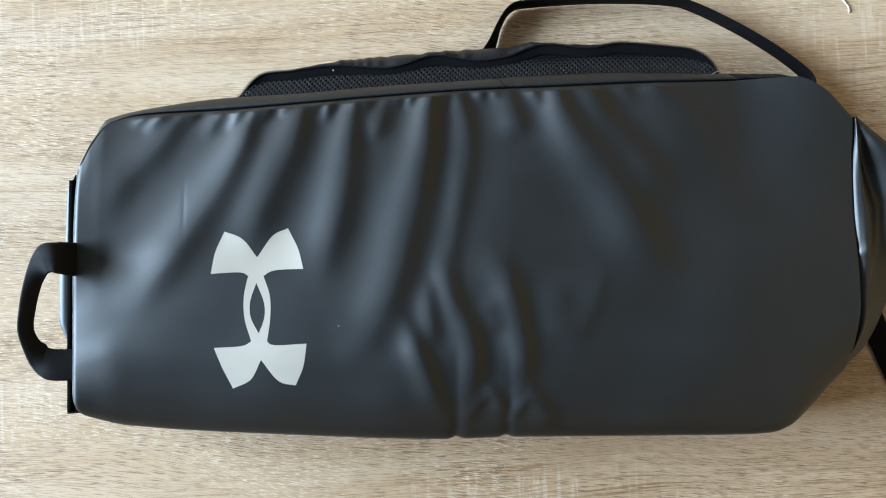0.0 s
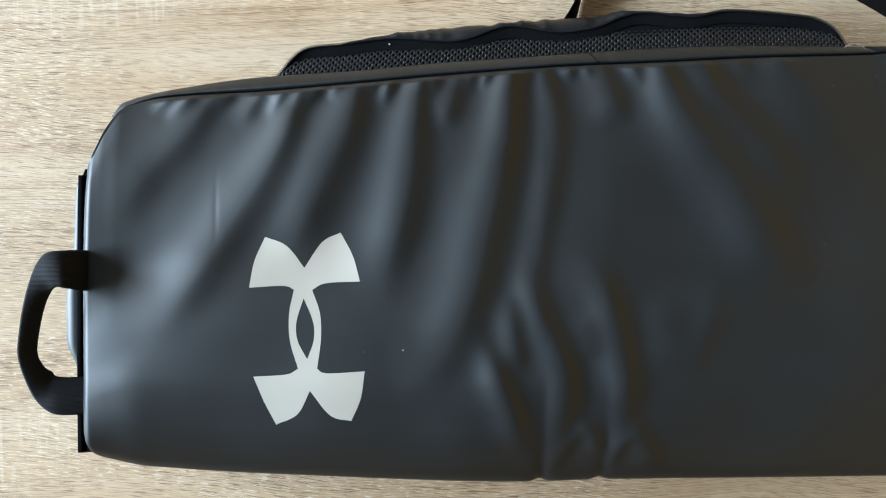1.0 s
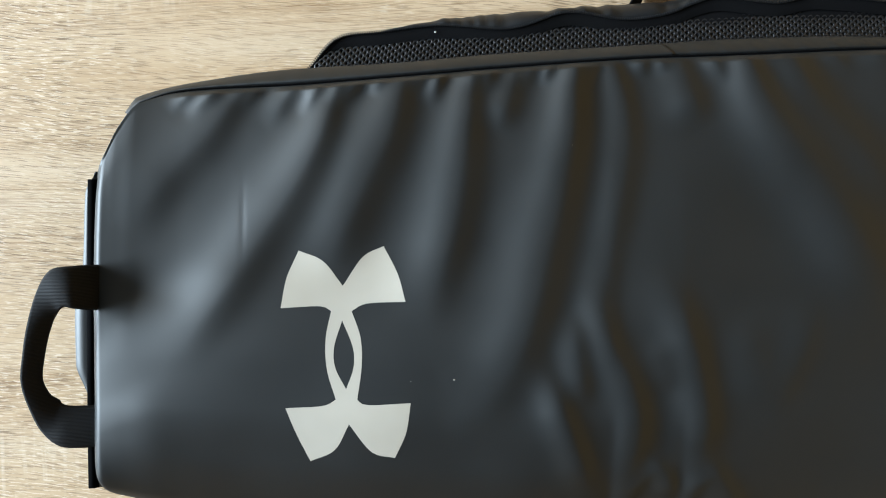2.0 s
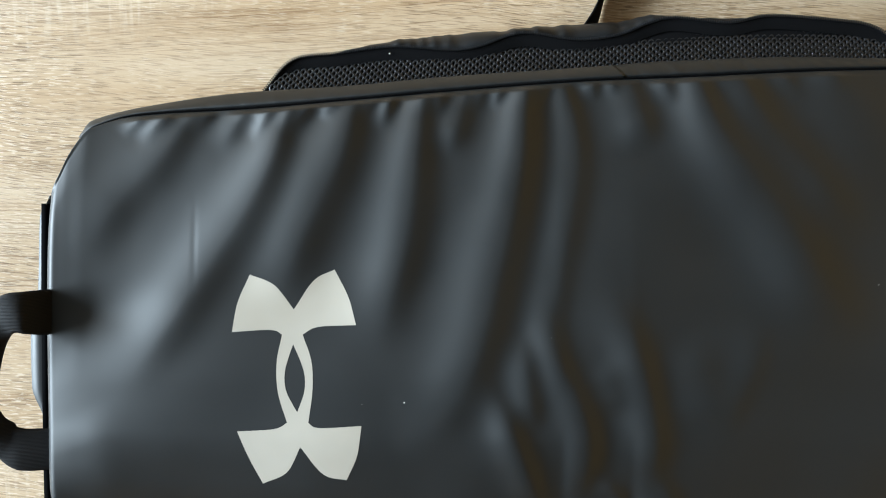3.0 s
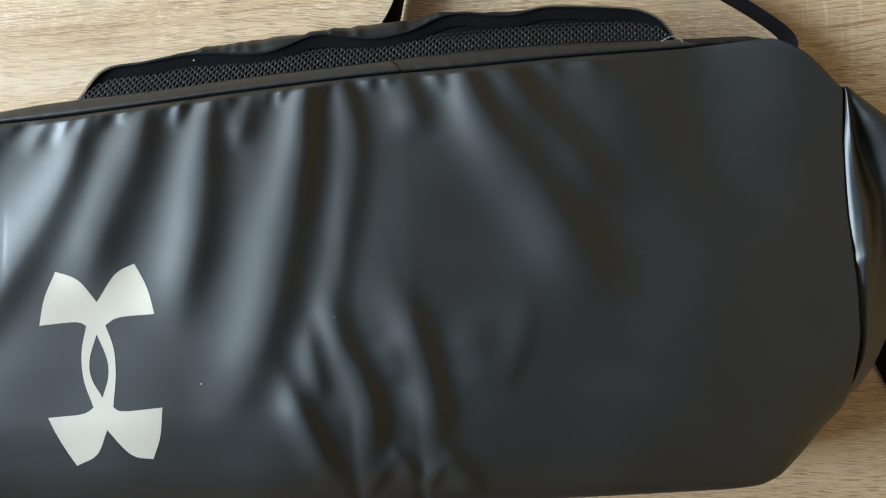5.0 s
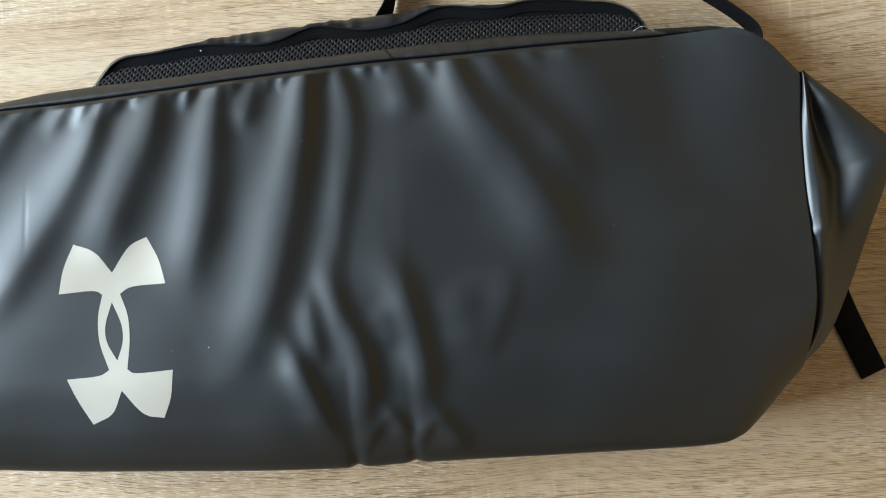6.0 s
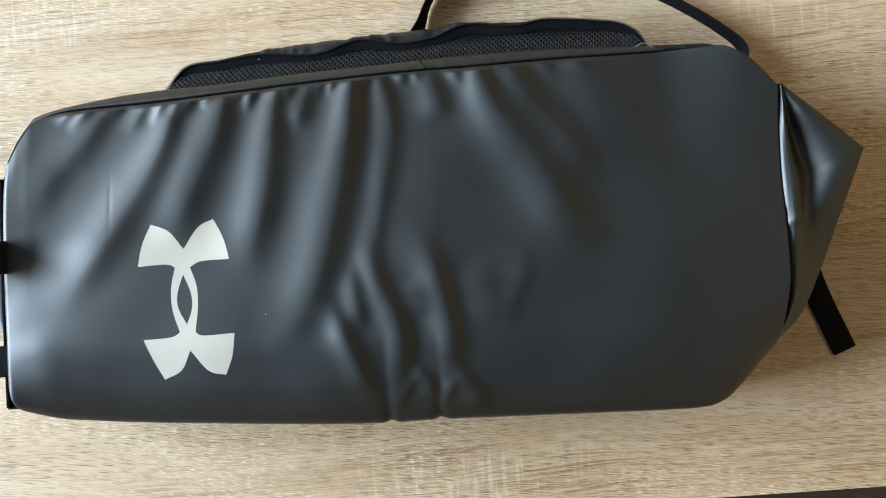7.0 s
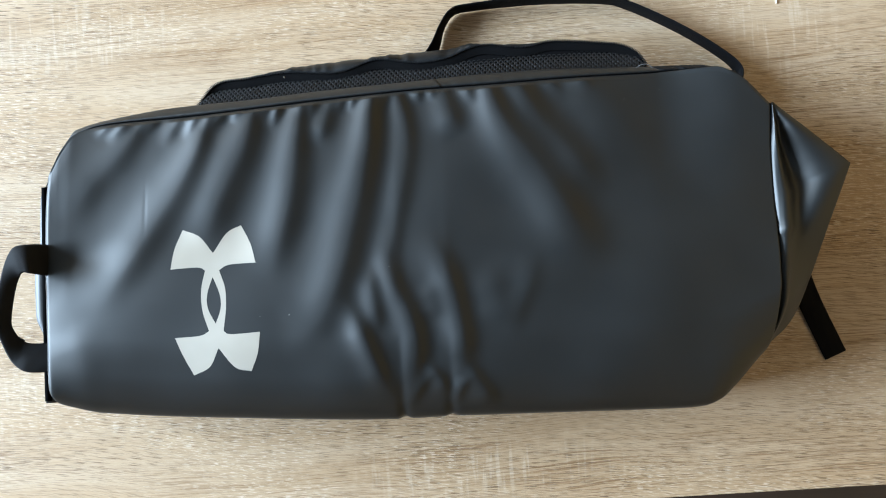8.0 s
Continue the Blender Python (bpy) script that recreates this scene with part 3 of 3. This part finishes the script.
build_mesh_fabric()
bm = bmesh.new()
grid = []
FLAP_Y = lambda x: smooth_of(x, [-0.128, -0.118, -0.09, -0.018, 0.017, 0.042, 0.073, 0.1, 0.16, 0.2], [0.153, 0.1575, 0.1645, 0.1715, 0.1745, 0.1755, 0.180, 0.1785, 0.1785, 0.171])
for x in np.linspace(-0.128, 0.2, 240):
    yo, yi = float(FLAP_Y(np.array(x))), float(TEETH_Y(x)) - 0.001
    w = 0.0016 * math.sin(x * 310 + 2 * math.sin(x * 60)) + 0.0012 * math.sin(x * 170 + 2) + 0.0008 * math.sin(x * 640 + 3 * math.sin(x * 90))
    grid.append([(x, yi + (yo - yi) * s, TZ - 0.0025 - 0.010 * s * s + 0.002 * math.sin(math.pi * s) + w * s) for s in np.linspace(0, 1, 6)] + [(x, yo - 0.001, 0.012), (x, yo - 0.007, 0.001)])
sheet(bm, grid)
part("flap", bm, FLAP, pocket, "crumpled black nylon pocket flap")

# ---- near end: bulging end panel and the carrying loop ----
bm = bmesh.new()
grid = []
for y in np.linspace(-0.111, 0.069, 60):
    out = float(smooth_of(y, [-0.111, -0.085, -0.06, -0.04, -0.008, 0.015, 0.057, 0.069], [-0.284, -0.283, -0.284, -0.291, -0.2915, -0.287, -0.2855, -0.279]))
    grid.append([(-0.271, y, 0.060), (out * 0.5 - 0.139, y, 0.064), (out + 0.0015, y, 0.064), (out, y, 0.059), (out - 0.001, y, 0.044), (out + 0.001, y, 0.02), (out + 0.008, y, 0.002), (-0.272, y, 0.002)])
rows = sheet(bm, grid, True)
bm.faces.new(rows[0])
bm.faces.new(rows[-1][::-1])
part("end_panel", bm, FABRIC, bag, "dark grey coated end panel")
bm = bmesh.new()
ribbon(bm, [(-0.2655, 0.0050, 0.072), (-0.2680, 0.0050, 0.090), (-0.2730, 0.0058, 0.102), (-0.2815, 0.0050, 0.104), (-0.2890, -0.0040, 0.100), (-0.2955, -0.0175, 0.095), (-0.3000, -0.0320, 0.091),
            (-0.3025, -0.0450, 0.088), (-0.3010, -0.0560, 0.084), (-0.2965, -0.0660, 0.080), (-0.2880, -0.0722, 0.079), (-0.266, -0.0725, 0.074)],
       [(0, 0.0125, 0), (0, 0.0122, 0), (-0.0005, 0.0112, 0), (-0.003, 0.0098, 0.001), (-0.0044, 0.0050, 0.003), (-0.0044, 0.0014, 0.004), (-0.0042, 0.0004, 0.004), (-0.0041, -0.0002, 0.004),
        (-0.0046, -0.0028, 0.003), (-0.0040, -0.0085, 0.002), (-0.0005, -0.0115, 0.001), (0, -0.0118, 0)], 0.0020, 180)
part("carrying_loop", bm, WEB_SIDE, bag, "black woven webbing loop")

# ---- far end: folded end flap and loose tail of webbing ----
SEAM_LINE = curve_through([(0.3012, 0.1095), (0.3005, 0.085), (0.3012, 0.055), (0.3027, 0.014), (0.3032, -0.029), (0.3018, -0.054), (0.2975, -0.0775)], 70)
edge_a = curve_through([(0.303, 0.1100), (0.318, 0.097), (0.3605, 0.0612)], 28)
edge_b = curve_through([(0.3605, 0.0612), (0.346, 0.018), (0.330, -0.03), (0.3175, -0.06), (0.2995, -0.0795)], 43)[1:]
EDGE = np.vstack([edge_a, edge_b])
bm = bmesh.new()
grid = []
for i in range(70):
    t = i / 69
    a, b = SEAM_LINE[i], EDGE[i]
    upper = np.clip((0.68 - t) / 0.35, 0, 1) * np.clip(t / 0.2, 0, 1)
    edge_z = float(smooth_of(t, [0, 0.4, 0.7, 1.0], [0.084, 0.080, 0.072, 0.060]))
    seam_z = float(smooth_of(t, [0, 0.2, 0.75, 1.0], [0.084, 0.088, 0.088, 0.070]))
    row = [(a[0] - 0.003, a[1], seam_z - 0.02)]
    for s in np.linspace(0, 1, 28):
        p = a + (b - a) * s
        z = seam_z + (edge_z - seam_z) * s
        z += 0.0018 * math.exp(-((s - 0.16) / 0.1) ** 2) - 0.003 * math.exp(-(s / 0.06) ** 2)
        z += upper * upper * (3 - 2 * upper) * (0.0035 * math.exp(-((s - 0.85) / 0.25) ** 2) - 0.010 * math.exp(-((s - 0.36) / 0.19) ** 2))
        z += 0.0015 * math.sin(t * 17) * math.sin(math.pi * s) + 0.0025 * math.exp(-((t - 0.53) / 0.02) ** 2 - ((s - 0.1) / 0.15) ** 2)
        row.append((p[0], p[1], z))
    row += [(b[0] - 0.0008, b[1], edge_z - 0.003), (b[0] - 0.012, b[1], edge_z * 0.5), (b[0] - 0.02, b[1], 0.002), (a[0] - 0.003, a[1], 0.002)]
    grid.append(row)
rows = sheet(bm, grid, True)
bm.faces.new(rows[0])
bm.faces.new(rows[-1][::-1])
part("end_flap", bm, FABRIC, bag, "dark grey coated end flap folded to a point")
bm = bmesh.new()
ribbon(bm, [(0.330, 0.03, 0.012), (0.345, -0.015, 0.006), (0.358, -0.050, 0.0025), (0.378, -0.0952, 0.0016)], [(0.009, 0.004, 0)] * 4, 0.0016, 40)
part("strap_tail", bm, WEB, bag, "loose cut end of black webbing")
bm = bmesh.new()
ribbon(bm, [(0.030, 0.165, 0.012), (0.0405, 0.183, 0.010), (0.047, 0.200, 0.0105), (0.056, 0.2125, 0.011), (0.072, 0.2165, 0.011), (0.130, 0.2205, 0.011), (0.185, 0.2185, 0.011),
            (0.208, 0.213, 0.011), (0.250, 0.192, 0.011), (0.284, 0.170, 0.011), (0.301, 0.153, 0.012), (0.298, 0.135, 0.015)],
       [(-0.005, 0.002, 0.006), (-0.003, 0.0015, 0.009), (-0.0012, 0.0006, 0.0097), (-0.0004, 0.0004, 0.0098), (0, 0.0004, 0.0098), (0, 0.001, 0.0098), (0.0001, 0.0004, 0.0098),
        (0.0002, 0.0005, 0.0098), (0.0003, 0.0005, 0.0098), (0.0004, 0.0004, 0.0098), (0.0006, 0.0004, 0.0098), (0.0008, 0.0004, 0.0098)], 0.0015, 160)
part("shoulder_strap", bm, WEB, bag, "thin black webbing strap standing on edge")


# ---- silver print on the top panel ----
def build_print():
    runs = [[(-0.1678, -0.0055), (-0.1652, 0.0105), (-0.1591, 0.0252)], [(-0.1591, 0.0252), (-0.1458, 0.0196), (-0.135, 0.0064)], [(-0.135, 0.0064), (-0.1245, 0.022), (-0.1134, 0.0278)],
            [(-0.1134, 0.0278), (-0.1055, 0.0128), (-0.1012, -0.0019)], [(-0.1012, -0.0019), (-0.122, -0.003), (-0.130, -0.007)], [(-0.130, -0.007), (-0.125, -0.021), (-0.1242, -0.036), (-0.1265, -0.054)],
            [(-0.1265, -0.054), (-0.121, -0.0568), (-0.098, -0.0556)], [(-0.098, -0.0556), (-0.1005, -0.072), (-0.1066, -0.0863)], [(-0.1066, -0.0863), (-0.119, -0.083), (-0.131, -0.0674)],
            [(-0.131, -0.0674), (-0.139, -0.082), (-0.1524, -0.0888)], [(-0.1524, -0.0888), (-0.1588, -0.0746), (-0.1649, -0.0588)], [(-0.1649, -0.0588), (-0.145, -0.0575), (-0.138, -0.054)],
            [(-0.138, -0.054), (-0.1428, -0.038), (-0.1436, -0.0215), (-0.141, -0.007)], [(-0.141, -0.007), (-0.147, -0.0045), (-0.1678, -0.0055)]]
    outer = np.vstack([curve_through(r, 14)[:-1] for r in runs])
    hole = np.vstack([curve_through([(-0.135, -0.012), (-0.1291, -0.026), (-0.1286, -0.037), (-0.1325, -0.0485)], 16)[:-1],
                      curve_through([(-0.1325, -0.0485), (-0.1383, -0.037), (-0.1390, -0.026), (-0.135, -0.012)], 16)[:-1]])
    bm = bmesh.new()
    edges = []
    for loop in (outer, hole):
        vs = [bm.verts.new((x, y, 0)) for x, y in loop]
        edges += [bm.edges.new((a, b)) for a, b in zip(vs, vs[1:] + vs[:1])]
    bmesh.ops.triangle_fill(bm, use_beauty=True, edges=edges)
    for _ in range(6):
        long = [e for e in bm.edges if e.calc_length() > 0.0016]
        if long:
            bmesh.ops.subdivide_edges(bm, edges=long, cuts=1)
            bmesh.ops.triangulate(bm, faces=bm.faces)
    xy = np.array([(v.co.x, v.co.y) for v in bm.verts])
    zz = z_top(xy[:, 0], xy[:, 1])
    for v, z in zip(bm.verts, zz):
        v.co.z = z + 0.00012
    part("print", bm, PRINT, bag, "silver two-horned emblem printed on the panel")


build_print()


# ---- lint and a stray thread ----
def lint(x, y, size):
    bm = bmesh.new()
    bmesh.ops.create_icosphere(bm, subdivisions=1, radius=size, matrix=Matrix.Diagonal((1, 0.8, 0.5, 1)))
    ob = part("lint_speck", bm, LINT)
    ob.location = (x, y, float(z_top(np.array([x]), np.array([y]))[0]) + size * 0.3)
    tagged(ob, "tiny pale lint speck on the bag", "lint", group="lint specks on the bag")


for x, y, s in ((-0.075, -0.043, 0.0005), (-0.098, -0.044, 0.0002), (0.190, 0.118, 0.0002), (-0.012, 0.083, 0.0002), (0.18, 0.02, 0.0002), (0.0035, -0.008, 0.0002), (0.2186, 0.1253, 0.0002)):
    lint(x, y, s)
bm = bmesh.new()
tube(bm, curve_through([(0.3345, 0.2245, 0.0006), (0.3365, 0.2205, 0.0012), (0.3392, 0.2170, 0.0012), (0.3400, 0.2125, 0.0006)], 24), 0.0006)
tagged(part("thread", bm, LINT), "short pale curled thread lying on the desk", "thread")

# a loose thread end where the zipper stops
bm = bmesh.new()
tube(bm, curve_through([(0.203, 0.1450, 0.0660), (0.208, 0.1472, 0.0672), (0.213, 0.1465, 0.0672), (0.2165, 0.1432, 0.0660)], 20), 0.0002)
part("thread_end", bm, STEEL, bag, "grey loose thread end")

# a light crease across the binding, its lightness put into colour, and a speck on the zipper tape
bm = bmesh.new()
tube(bm, curve_through([(-0.1697, 0.1243, 0.0645), (-0.1690, 0.1225, 0.0650), (-0.1683, 0.1208, 0.0648)], 10), 0.00022)
part("pale_crease", bm, STEEL, bag, "short light crease on the binding, drawn as a pale sliver")
bm = bmesh.new()
bmesh.ops.create_icosphere(bm, subdivisions=1, radius=0.0006)
speck = tagged(part("lint_speck", bm, LINT), "tiny white lint speck on the zipper tape", "lint", group="lint specks on the bag")
speck.location = (-0.0867, 0.1548, 0.0378)
